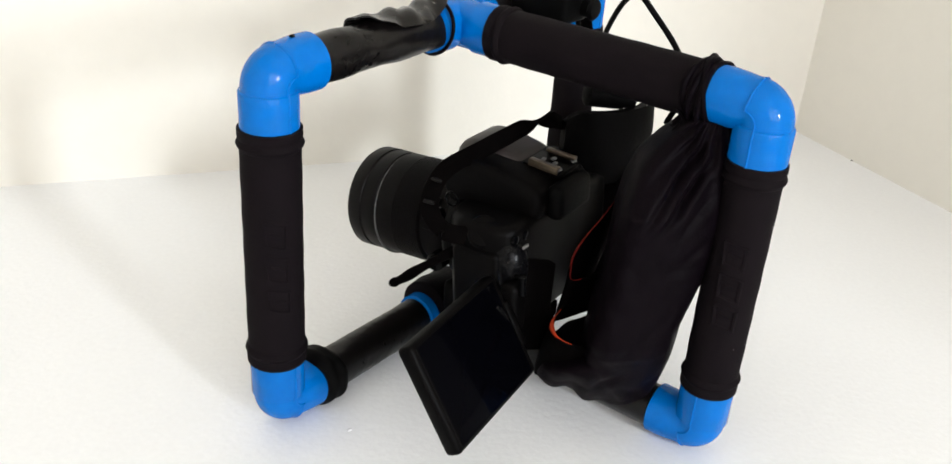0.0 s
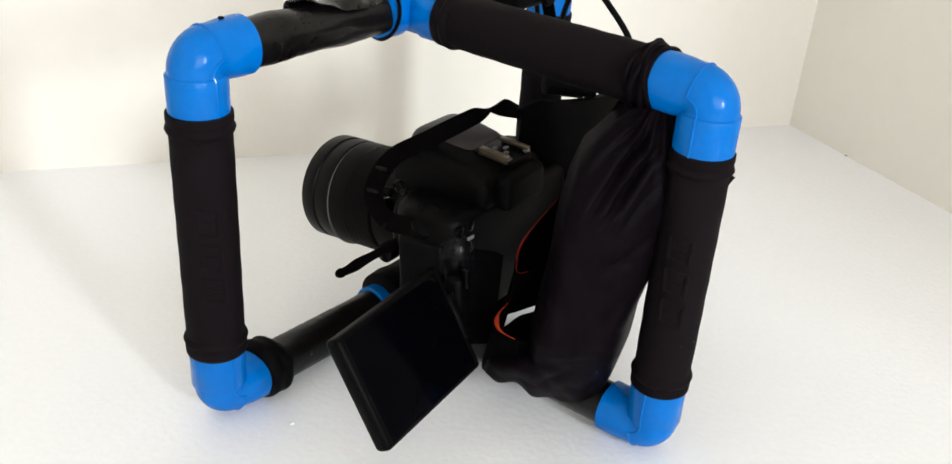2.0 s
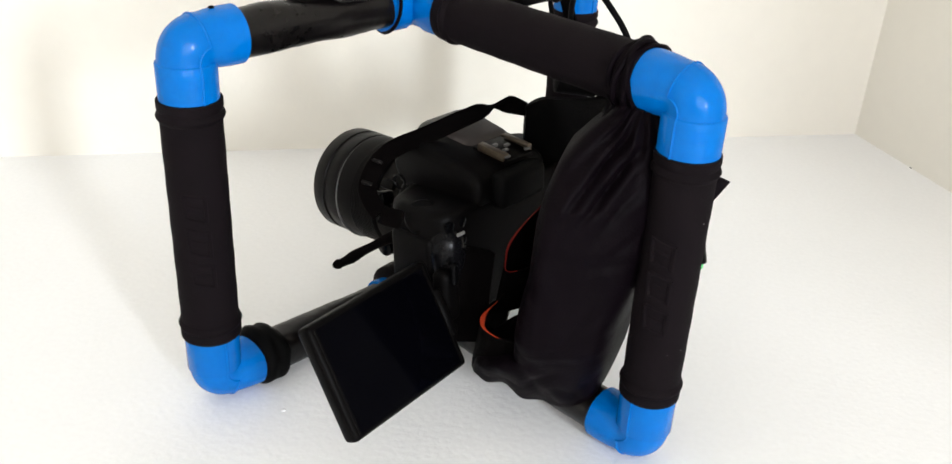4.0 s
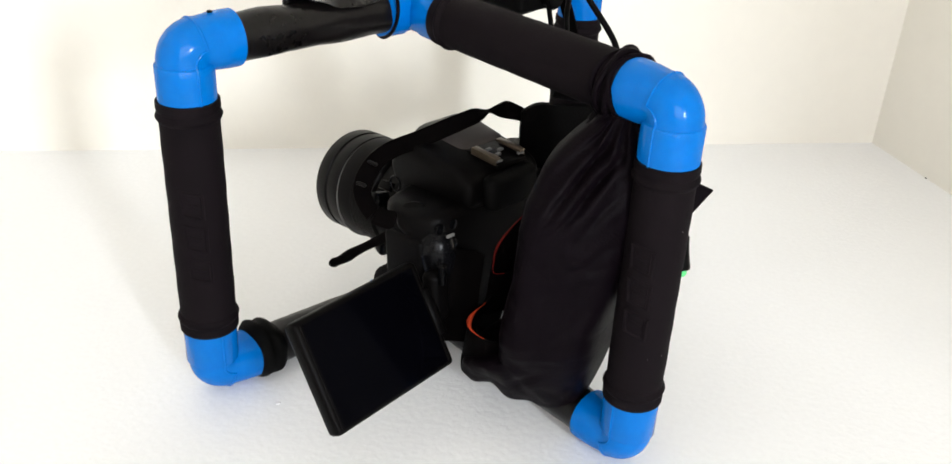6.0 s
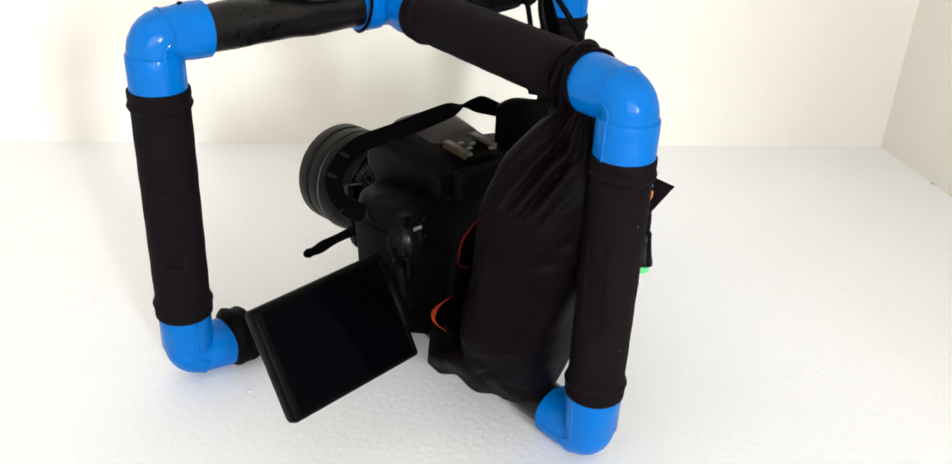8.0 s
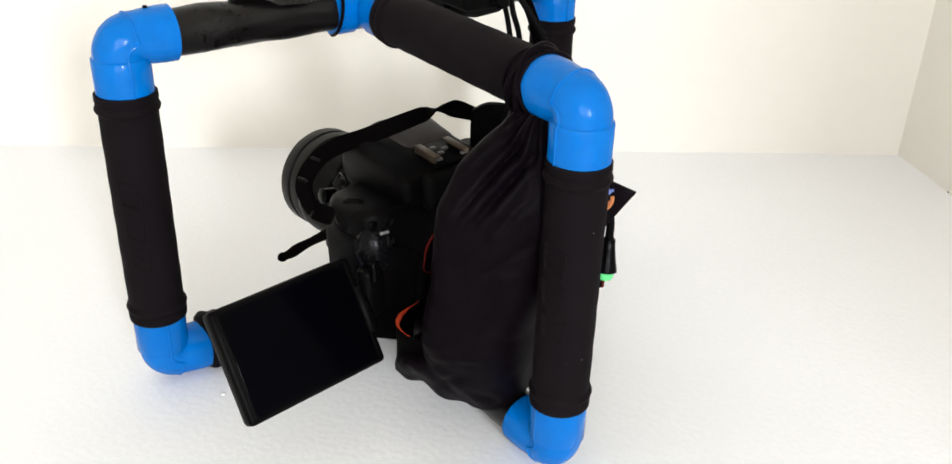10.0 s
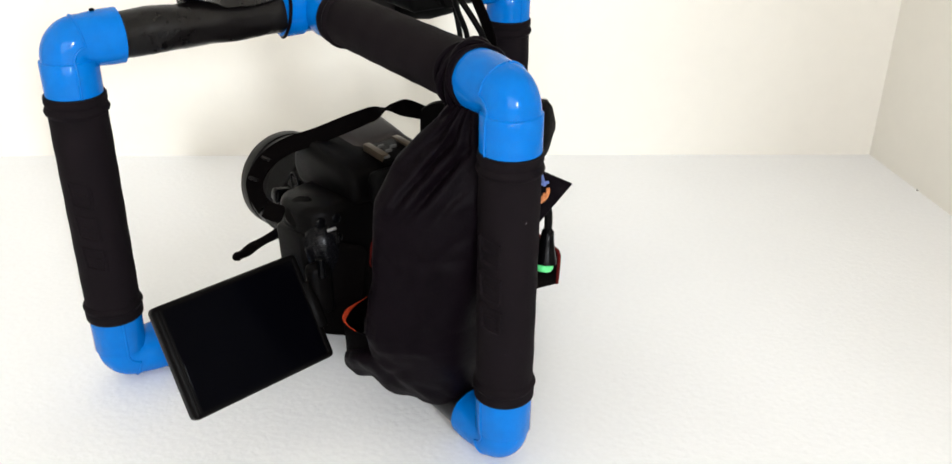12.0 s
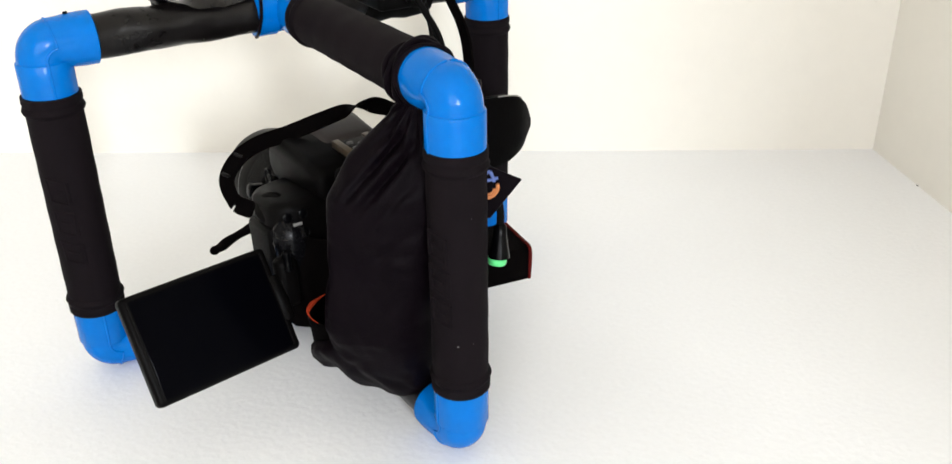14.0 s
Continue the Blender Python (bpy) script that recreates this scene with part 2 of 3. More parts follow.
def tee(at, branch):
    bm = bmesh.new()
    prof = [(0, RC - 0.0012), (0.0006, RC), (0.0130, RC), (0.0136, RB), (0.0374, RB), (0.0380, RC), (0.0504, RC), (0.0510, RC - 0.0012)]
    lathe(bm, at - U * 0.0255, at + U * 0.0255, prof)
    lathe(bm, at, at + branch * 0.033, [(0, RB), (0.0185, RB), (0.0192, RC), (0.0324, RC), (0.033, RC - 0.0012)])
    return part("tee", bm, BLUE, cage)


for p, way in ((PL, U), (PR, -V), (PB, -U)):
    elbow(p + Z * TOP, way, -Z, LEG_UP)
    elbow(p + Z * LOW, way, Z, LEG_LOW)
tee(T + Z * TOP, V)
tee(T + Z * LOW, V)

GRIP = [(-0.0012, 0.0158), (-0.0006, 0.0164), (0.0030, 0.0165), (0.0048, 0.0158), (0.0060, 0.0166), (0.0076, 0.0172), (0.0092, 0.0166), (0.0104, 0.0155)]


def grip(a, b, swell=0.0):
    ln = (b - a).length
    bm = bmesh.new()
    mid = [(ln * k / 24, 0.0156 + swell + 0.00012 * math.sin(k * 1.7)) for k in range(3, 22)]
    lathe(bm, a, b, [(h, r + swell) for h, r in GRIP] + mid + [(ln - h, r + swell) for h, r in GRIP[::-1]], 56)
    return part("foam_grip", bm, FOAM, cage)


def emblem(on, foot, facing, z0, z1):
    """Raised slanted strokes of a moulded mark that follow the round of a grip."""
    across = Z.cross(facing)
    hgt = z1 - z0
    strokes = []
    for a, b in ((0.0, 0.30), (0.36, 0.66), (0.72, 1.0)):
        strokes += [(a, .06, a + .04, .94), (a + .04, .94, b, .90), (b, .90, b - .05, .10), (b - .05, .10, a, .06), ((a + b) / 2 - .03, .26, (a + b) / 2, .74)]
    bm = bmesh.new()
    for x0, y0, x1, y1 in strokes:
        pts = []
        for k in range(5):
            x, y = x0 + (x1 - x0) * k / 4, y0 + (y1 - y0) * k / 4
            ang = (y - 0.5 + 0.15 * (x - 0.5)) * 0.85
            pts.append(foot + Z * (z1 - hgt * x) + (facing * math.cos(ang) + across * math.sin(ang)) * 0.0157)
        tube(bm, pts, 0.0013, 6)
    part("moulded_mark", bm, FOAM, on)


grips = {}
for key, p in (("l", PL), ("r", PR), ("b", PB)):
    grips[key] = grip(p + Z * (LOW + LEG_LOW), p + Z * (TOP - LEG_UP), 0.0005 if key == "l" else 0.0)
grip(T + V * 0.0330 + Z * TOP, PR - V * LEG + Z * TOP)
emblem(grips["r"], PR, Vector((-0.30, -0.95, 0)).normalized(), 0.0940, 0.1475)
emblem(grips["l"], PL, Vector((0.35, -1, 0)).normalized(), 0.085, 0.142)


# mould gate nub on the upper left elbow
bm = bmesh.new()
box(bm, axes(U, Z.cross(U), Z, PL + U * 0.0165 + Z * (TOP + RC + 0.0002)), (0.0026, 0.0022, 0.0014), 0.0004, 1)
part("gate_nub", bm, RUBBER, cage)
# pale specks of dust on the near grip
for ang, z in ((0.38, 0.082), (0.92, 0.083), (0.92, 0.157)):
    bm = bmesh.new()
    face = Vector((-0.05, -1, 0)).normalized()
    way = face * math.cos(ang) + Z.cross(face) * math.sin(ang)
    bmesh.ops.create_icosphere(bm, subdivisions=1, radius=0.0002, matrix=Matrix.Translation(PR + way * 0.0158 + Z * z))
    part("dust_speck", bm, MARK, grips["r"], "pale dust speck")


def pipe(a, b, r, folds=0.0, seed=0):
    """A pipe in a wrinkled black sleeve."""
    bm = bmesh.new()
    ln = (b - a).length
    t = (b - a).normalized()
    s = t.cross(Z).normalized()
    o = s.cross(t)
    rings = []
    for k in range(61):
        h = ln * k / 60
        ring = []
        for i in range(40):
            ang = 2 * math.pi * i / 40
            w = noise.noise(Vector((h * 45 + ang * 0.5 + seed, math.cos(ang) * 1.3, math.sin(ang) * 1.3 + seed)))
            rr = r + folds * max(-0.3, w) + 0.0002 * noise.noise(Vector((h * 300, ang * 3, seed)))
            ring.append(a + t * h + (s * math.cos(ang) + o * math.sin(ang)) * rr)
        rings.append(ring)
    skin(bm, rings)
    return part("sleeved_pipe", bm, PIPE, cage)


pipe(PL + U * 0.030 + Z * TOP, T - U * 0.024 + Z * TOP, 0.0130, 0.0014, 3)
pipe(T + U * 0.024 + Z * TOP, PB - U * 0.030 + Z * TOP, 0.0128, 0.001, 5)
pipe(PL + U * 0.030 + Z * LOW, T - U * 0.024 + Z * LOW, 0.0133, 0.0005, 7)
pipe(T + U * 0.024 + Z * LOW, PB - U * 0.030 + Z * LOW, 0.0133, 0.0004, 9)
pipe(T + V * 0.030 + Z * LOW, PR - V * 0.030 + Z * LOW, 0.0133, 0.0006, 11)

# loose leathery flap folded over the upper left pipe
bm = bmesh.new()
side_way = U.cross(Z).normalized()
outer, inner = [], []
for k in range(33):
    f = k / 32
    lo, hi = radians(95 - 62 * math.sin(math.pi * f * 0.86) ** 0.8), radians(235)
    ro, ri = [], []
    for i in range(29):
        g = i / 28
        ang = lo + (hi - lo) * g
        lip = 0.0022 * math.exp(-f * 4.5) * math.sin(math.pi * min(1, g * 1.3)) + 0.0016 * math.exp(-g * 9)
        rr = 0.0140 + 0.0012 * f + 0.0022 * max(0, f - 0.8) / 0.2 + lip + 0.0010 * math.sin(f * 13 + g * 8) + 0.0008 * math.sin(f * 29 - g * 11)
        way = side_way * math.cos(ang) + Z * math.sin(ang)
        c = PL + U * (0.064 + 0.066 * f + 0.012 * g * (1 - f)) + Z * TOP
        ro.append(c + way * (rr + 0.0009))
        ri.append(c + way * rr)
    outer.append(ro)
    inner.append(ri)
rings = [ro + ri[::-1] for ro, ri in zip(outer, inner)]
skin(bm, rings)
part("sleeve_flap", bm, FLAP, cage, "loose glossy black vinyl flap")

# crumpled rubber collar beside the lower left elbow
bm = bmesh.new()
rings = []
for k in range(25):
    f = k / 24
    ring = []
    for i in range(48):
        ang = 2 * math.pi * i / 48
        way = side_way * math.cos(ang) + Z * math.sin(ang)
        lump = noise.noise(Vector((math.cos(ang) * 1.6, math.sin(ang) * 1.6, f * 2.6 + 5)))
        rr = 0.0150 + 0.0040 * math.sin(math.pi * min(1, f * 1.06)) ** 0.5 * (1 - 0.16 * math.cos(f * 12.5)) + 0.0016 * lump
        ring.append(PL + U * (0.0240 + 0.0190 * f + 0.0012 * math.sin(ang * 2 + 1)) + Z * (LOW + 0.0010) + way * (rr if 0 < k < 24 else 0.0136))
    rings.append(ring)
skin(bm, rings)
part("rubber_collar", bm, RUBBER, cage, "crumpled black rubber collar")

# cord wound round the grip by the upper right elbow
for k, (d, r) in enumerate(((0.0288, 0.0162), (0.0316, 0.0170), (0.0350, 0.0172), (0.0384, 0.0166))):
    bm = bmesh.new()
    c = PR - V * d + Z * TOP
    ring = [c + (U * math.cos(a) + Z * math.sin(a)) * r * (1 + 0.05 * math.sin(a * 3 + k * 2.1)) + V * 0.0014 * math.sin(a * 2 + k * 1.7) for a in [2 * math.pi * i / 40 for i in range(41)]]
    tube(bm, ring, 0.0017, 8)
    part("cord_turn", bm, CLOTH, cage)

# slack cord looped over the end of the upper tee
bm = bmesh.new()
hoop = []
for i in range(49):
    a = 2 * math.pi * i / 48
    hoop.append(T - U * (0.0215 + 0.0050 * math.cos(a + 0.5)) + Z * TOP + (side_way * math.cos(a) + Z * math.sin(a)) * (0.0170 + 0.0016 * math.sin(2 * a + 0.8)))
tube(bm, hoop, 0.0011, 8)
part("cord_loop", bm, CLOTH, cage, "thin slack black cord")

# clamp on the upper rear pipe
bm = bmesh.new()
lathe(bm, T + U * 0.050 + Z * TOP, T + U * 0.098 + Z * TOP, [(0, 0.014), (0.001, 0.0175), (0.012, 0.0185), (0.02, 0.0175), (0.03, 0.019), (0.046, 0.0178), (0.048, 0.014)])
clamp = part("clamp", bm, RUBBER, cage, "black rubber clamp")
bm = bmesh.new()
box(bm, axes(V, U, Z, T + U * 0.052 + V * 0.033 + Z * (TOP + 0.014)), (0.042, 0.030, 0.026), 0.004, 3)
part("clamp_jaw", bm, RUBBER, clamp)
bm = bmesh.new()
lathe(bm, T + U * 0.060 + V * 0.050 + Z * (TOP + 0.010), T + U * 0.060 + V * 0.062 + Z * (TOP + 0.010), [(0, 0.006), (0.009, 0.006), (0.010, 0.0075), (0.012, 0.006)], 20)
part("clamp_screw", bm, RUBBER, clamp)

# ---- the camera ----
MC = Vector((0.0056, 0.5733, 0.0920))
YAW, DIP = radians(148.3), radians(5.4)
F = Vector((math.cos(YAW) * math.cos(DIP), math.sin(YAW) * math.cos(DIP), -math.sin(DIP)))
LFT = Z.cross(F).normalized()
UPC = F.cross(LFT)
CAM = axes(F, LFT, UPC, MC)


def at(f, l, u):
    return CAM @ Vector((f, l, u))


dslr = thing("dslr_camera", at(-0.02, 0, -0.042), "black reflex camera with zoom lens and swung-out screen, in cage", "camera")


def outline_solid(bm, outline, lo, hi, m, bevel=0.004, segs=3):
    """Extrude an outline in m's x-y plane from lo to hi along its z."""
    a = [bm.verts.new(m @ Vector((x, y, lo))) for x, y in outline]
    b = [bm.verts.new(m @ Vector((x, y, hi))) for x, y in outline]
    n = len(a)
    bm.faces.new(a[::-1])
    bm.faces.new(b)
    for i in range(n):
        bm.faces.new((a[i], a[(i + 1) % n], b[(i + 1) % n], b[i]))
    bmesh.ops.bevel(bm, geom=list(bm.edges), offset=bevel, segments=segs, affect='EDGES', profile=0.5, clamp_overlap=True)
    return bm


# body seen from above: x forward, y left
bm = bmesh.new()
body_plan = [(-0.054, -0.066), (0.004, -0.070), (0.014, -0.060), (0.010, -0.044), (-0.004, -0.040), (-0.002, 0.034), (-0.008, 0.052), (-0.018, 0.059), (-0.046, 0.060), (-0.055, 0.052)]
outline_solid(bm, body_plan, -0.042, 0.030, CAM, 0.006)
body = part("body", bm, BODY, dslr)
# mirror-box and prism housing, side outline: x forward, y up
bm = bmesh.new()
side = axes(F, UPC, F.cross(UPC), MC)
prism = [(-0.056, 0.024), (-0.058, 0.042), (-0.044, 0.049), (-0.004, 0.0560), (0.009, 0.053), (0.015, 0.038), (0.008, 0.024)]
outline_solid(bm, prism, -0.031, 0.031, side, 0.009, 4)
part("prism_housing", bm, BODY, dslr)
bm = bmesh.new()
outline_solid(bm, [(-0.033, 0.030), (-0.033, 0.0525), (-0.002, 0.0608), (0.0130, 0.0590), (0.0195, 0.0415), (0.010, 0.030)], -0.0110, 0.0295, side, 0.008, 4)
part("flash_lid", bm, LID, dslr, "greyer flash lid over the prism")
bm = bmesh.new()
lathe(bm, at(-0.006, 0, 0), at(0.012, 0, 0), [(0, 0.038), (0.012, 0.0375), (0.016, 0.035), (0.018, 0.033)])
part("lens_mount", bm, BODY, dslr)
# rounded rear corner
bm = bmesh.new()
lathe(bm, at(-0.0490, 0.0500, -0.016), at(-0.0490, 0.0500, 0.022), [(0, 0.003), (0.004, 0.0080), (0.014, 0.0105), (0.022, 0.0112), (0.030, 0.0100), (0.035, 0.0065), (0.0375, 0.002)], 32)
part("rear_corner", bm, CORNER_GLOSS, dslr, "rounded shiny black corner")
# shoulder on the left with its rounded port door
bm = bmesh.new()
box(bm, CAM @ Matrix.Translation((-0.032, 0.0585, -0.010)), (0.032, 0.008, 0.050), 0.0035, 3)
part("port_door", bm, BODY, body, "black rubber port door")
bm = bmesh.new()
lathe(bm, at(-0.031, 0.0480, 0.018), at(-0.036, 0.0575, 0.0275), [(0, 0.0104), (0.0085, 0.0102), (0.0110, 0.0090), (0.0125, 0.0050)], 32)
lug = part("dial", bm, BODY, dslr)
bm = bmesh.new()
ring = [Vector((-0.0165, 0.5430, 0.1230)) + (F * math.cos(a) + UPC * math.sin(a)) * 0.0045 for a in [2 * math.pi * i / 24 for i in range(25)]]
tube(bm, ring, 0.0007, 8)
part("strap_ring", bm, GLOSS, lug)
bm = bmesh.new()
lathe(bm, at(0.008, 0.040, 0.020), at(0.008, 0.050, 0.022), [(0, 0.0048), (0.008, 0.0048), (0.009, 0.0035)], 20)
part("flash_button", bm, GLOSS, dslr)
bm = bmesh.new()
lathe(bm, at(0.010, 0.036, -0.012), at(0.010, 0.046, -0.012), [(0, 0.006), (0.008, 0.006), (0.0092, 0.0045)], 20)
part("lens_release_button", bm, GLOSS, dslr)
# hot shoe: two rails, a plate and spring contacts
shoe_at = CAM @ pose(-0.045, -0.0045, 0.0508, 0, -8, 0)
bm = bmesh.new()
box(bm, shoe_at @ Matrix.Translation((0, 0, -0.002)), (0.026, 0.024, 0.003), 0.0005)
shoe = part("hot_shoe", bm, BODY, dslr)
for sgn in (1, -1):
    bm = bmesh.new()
    box(bm, shoe_at @ Matrix.Translation((-0.001, sgn * 0.0105, 0.0022)), (0.020, 0.0045, 0.0018), 0.0004)
    box(bm, shoe_at @ Matrix.Translation((-0.001, sgn * 0.0120, 0.0004)), (0.020, 0.0014, 0.0036), 0.0003)
    part("shoe_rail", bm, SHOE, shoe, "worn bare metal rail")
for f, l in ((0.004, 0.003), (0.0, -0.003), (-0.004, 0.003), (-0.0105, 0.009), (-0.0105, -0.009)):
    bm = bmesh.new()
    box(bm, shoe_at @ Matrix.Translation((f, l, 0.001)), (0.0022, 0.004, 0.0014), 0.0003)
    part("shoe_contact", bm, TRIM, shoe)
# eyecup behind the prism
bm = bmesh.new()
box(bm, CAM @ Matrix.Translation((-0.060, 0, 0.034)), (0.012, 0.040, 0.022), 0.005, 3)
part("eyecup", bm, RUBBER, dslr)
bm = bmesh.new()
lathe(bm, at(-0.02, -0.048, 0.028), at(-0.02, -0.048, 0.040), [(0, 0.010), (0.010, 0.010), (0.012, 0.0085)], 28)
part("mode_dial", bm, BODY, dslr)
for k in range(4):
    bm = bmesh.new()
    lathe(bm, at(-0.053, 0.052 - 0.010 * (k % 2), 0.022 - 0.012 * (k // 2)), at(-0.0560, 0.052 - 0.010 * (k % 2), 0.022 - 0.012 * (k // 2)), [(0, 0.003), (0.002, 0.003), (0.0025, 0.002)], 16)
    part("button", bm, GLOSS, dslr)
bm = bmesh.new()
box(bm, CAM @ Matrix.Translation((-0.0585, 0.0480, 0.0180)), (0.0012, 0.0056, 0.0018), 0.0002)
part("port_mark", bm, GREY, body, "small pale printed mark")

# lens
bm = bmesh.new()
prof = [(0.0, 0.0315), (0.004, 0.0322), (0.018, 0.0325), (0.0185, 0.0318), (0.020, 0.0318), (0.0205, 0.0335)]
for k in range(14):
    prof += [(0.021 + k * 0.0015, 0.0342), (0.0217 + k * 0.0015, 0.0342), (0.0218 + k * 0.0015, 0.0337), (0.0224 + k * 0.0015, 0.0337)]
prof += [(0.0425, 0.0340), (0.054, 0.0342), (0.0545, 0.0336), (0.0555, 0.0336), (0.056, 0.0342), (0.064, 0.0345), (0.0655, 0.0338), (0.067, 0.0338), (0.0675, 0.0345), (0.0765, 0.0345), (0.0778, 0.0335), (0.0778, 0.031), (0.070, 0.0295)]
lathe(bm, at(0.0105, 0, 0.0006), at(0.0905, 0, 0.0012), prof, 72)
lens = part("lens", bm, BARREL, dslr)
bm = bmesh.new()
lathe(bm, at(0.0640, 0, 0), at(0.0660, 0, 0), [(0, 0.0336), (0.0003, 0.0347), (0.0010, 0.0347), (0.0013, 0.0336)], 72)
part("lens_ring", bm, TRIM, lens, "thin grey ring")
bm = bmesh.new()
lathe(bm, at(0.081, 0, 0), at(0.084, 0, 0), [(0, 0.0300), (0.0015, 0.030), (0.003, 0.024)], 48)
part("lens_cap", bm, GLOSS, lens)
for k, u in enumerate((0.006, -0.006)):
    bm = bmesh.new()
    ang = radians(78 - 26 * k)
    c = at(0.022, 0.0330 * math.sin(ang), 0.0330 * math.cos(ang))
    out = (c - at(0.022, 0, 0)).normalized()
    box(bm, axes(F, F.cross(out) * -1, out, c), (0.011, 0.006, 0.004), 0.0008)
    part("lens_switch", bm, BODY, lens)
bm = bmesh.new()
ang = radians(20)
c = at(0.070, 0.0347 * math.sin(ang), 0.0347 * math.cos(ang))
out = (c - at(0.070, 0, 0)).normalized()
for k in range(4):
    box(bm, axes(F, out.cross(F), out, c + out.cross(F) * (0.003 * k - 0.0045)), (0.0014, 0.0018, 0.0003))
part("lens_print", bm, SLIDER, lens)

# swung-out screen
SL = Vector((0.0399, 0.0773, 0.0008)).normalized()
SS = Vector((0.0303, -0.0129, -0.0536))
SS = (SS - SL * SS.dot(SL)).normalized()
SN = SS.cross(SL)
if SN.y > 0:
    SN = -SN
SC = Vector((0.0028, 0.4444, 0.0744))
SCR = axes(SL, SN.cross(SL), SN, SC - SN * 0.001)
bm = bmesh.new()
box(bm, SCR, (0.0890, 0.0632, 0.010), 0.0028, 3)
screen = part("screen_panel", bm, BODY, dslr, "black swivel screen panel")
bm = bmesh.new()
box(bm, SCR @ Matrix.Translation((0.0, 0, 0.0046)), (0.0795, 0.0575, 0.0012), 0.0006)
part("screen_glass", bm, GLASS, screen, "dark switched-off screen glass")
for e in (-0.0408, 0.0408):
    bm = bmesh.new()
    box(bm, SCR @ Matrix.Translation((e, 0, 0.0049)), (0.0004 if e > 0 else 0.0002, 0.0575, 0.0005))
    part("screen_trim", bm, SLIDER, screen, "thin grey trim line")
bm = bmesh.new()
box(bm, CAM @ Matrix.Translation((-0.0565, 0.0590, -0.016)), (0.012, 0.014, 0.032), 0.0045, 5)
hinge = part("screen_hinge", bm, BODY, dslr)
bm = bmesh.new()
lathe(bm, at(-0.0634, 0.0600, -0.007), at(-0.0634, 0.0600, 0.006), [(0, 0.0016), (0.0008, 0.0026), (0.0095, 0.0026), (0.0105, 0.0030), (0.0122, 0.0030), (0.0130, 0.0018)], 20)
part("hinge_pin", bm, GLOSS, hinge, "small shiny hinge pin")
for f, l, u, r in ((-0.0445, 0.0575, 0.0262, 0.0010),):
    bm = bmesh.new()
    bmesh.ops.create_icosphere(bm, subdivisions=2, radius=r, matrix=Matrix.Translation(at(f, l, u)))
    part("rivet", bm, TRIM, hinge, "tiny bright metal pin")
bm = bmesh.new()
lathe(bm, SC + SL * 0.044 + SS * 0.014, SC + SL * 0.044 - SS * 0.014, [(0, 0.0042), (0.001, 0.005), (0.027, 0.005), (0.028, 0.0042)], 20)
part("hinge_barrel", bm, BODY, dslr)

# quick plate and block that hold the camera on the lower pipes
mount = thing("camera_mount", Vector((0.004, 0.578, LOW)), "black mounting block strapped over the lower pipes under the camera", "mount")
bm = bmesh.new()
box(bm, CAM @ Matrix.Translation((-0.020, 0, -0.046)), (0.046, 0.042, 0.009), 0.002)
part("plate", bm, BODY, mount)
bm = bmesh.new()
box(bm, axes(V, U, -Z * -1, Vector((0.010, 0.570, 0.038))), (0.050, 0.036, 0.024), 0.005, 3)
part("block", bm, RUBBER, mount)
bm = bmesh.new()
lathe(bm, T - U * 0.018 + Z * (LOW + 0.003), T + U * 0.016 + Z * (LOW + 0.003), [(0, 0.016), (0.002, 0.0195), (0.012, 0.0205), (0.02, 0.0195), (0.032, 0.020), (0.034, 0.016)], 32)
part("wrap", bm, CLOTH, mount)

# ---- the drawstring pouch ----
pouch = thing("drawstring_pouch", (0.095, 0.497, 0.03), "black nylon drawstring pouch hanging full and creased from the upper grip", "pouch")
BAG = [(0.0255, 0.0810, 0.0955), (0.0275, 0.0690, 0.1000), (0.0310, 0.0520, 0.1030), (0.0350, 0.0420, 0.1050), (0.0400, 0.0392, 0.1068), (0.0450, 0.0405, 0.1085), (0.0500, 0.0425, 0.1100), (0.0545, 0.0475, 0.1112), (0.0585, 0.0560, 0.1122),
       (0.0630, 0.0640, 0.1128), (0.0720, 0.0650, 0.1135), (0.0800, 0.0648, 0.1142), (0.0920, 0.0660, 0.1170), (0.1130, 0.0695, 0.1225), (0.1300, 0.0705, 0.1255), (0.1450, 0.0710, 0.1270), (0.1600, 0.0735, 0.1275), (0.1780, 0.0790, 0.1270), (0.1880, 0.0870, 0.1260),
       (0.1990, 0.0980, 0.1250), (0.2060, 0.1030, 0.1235)]
# creases of the cloth: from x, z to x, z, depth, half width
CREASES = [(0.1130, 0.196, 0.0840, 0.150, 0.0042, 0.0026), (0.1185, 0.190, 0.0915, 0.148, 0.0042, 0.0026), (0.123, 0.172, 0.100, 0.142, 0.0018, 0.0030), (0.106, 0.199, 0.078, 0.163, 0.0012, 0.0030),
           (0.127, 0.150, 0.098, 0.120, 0.0012, 0.0040), (0.128, 0.131, 0.086, 0.125, 0.0013, 0.0050), (0.062, 0.132, 0.086, 0.088, 0.0010, 0.0050), (0.118, 0.108, 0.080, 0.070, 0.0010, 0.0055),
           (0.070, 0.044, 0.097, 0.062, 0.0013, 0.0045), (0.113, 0.062, 0.092, 0.026, 0.0014, 0.0035), (0.075, 0.060, 0.084, 0.024, 0.0012, 0.0035)]


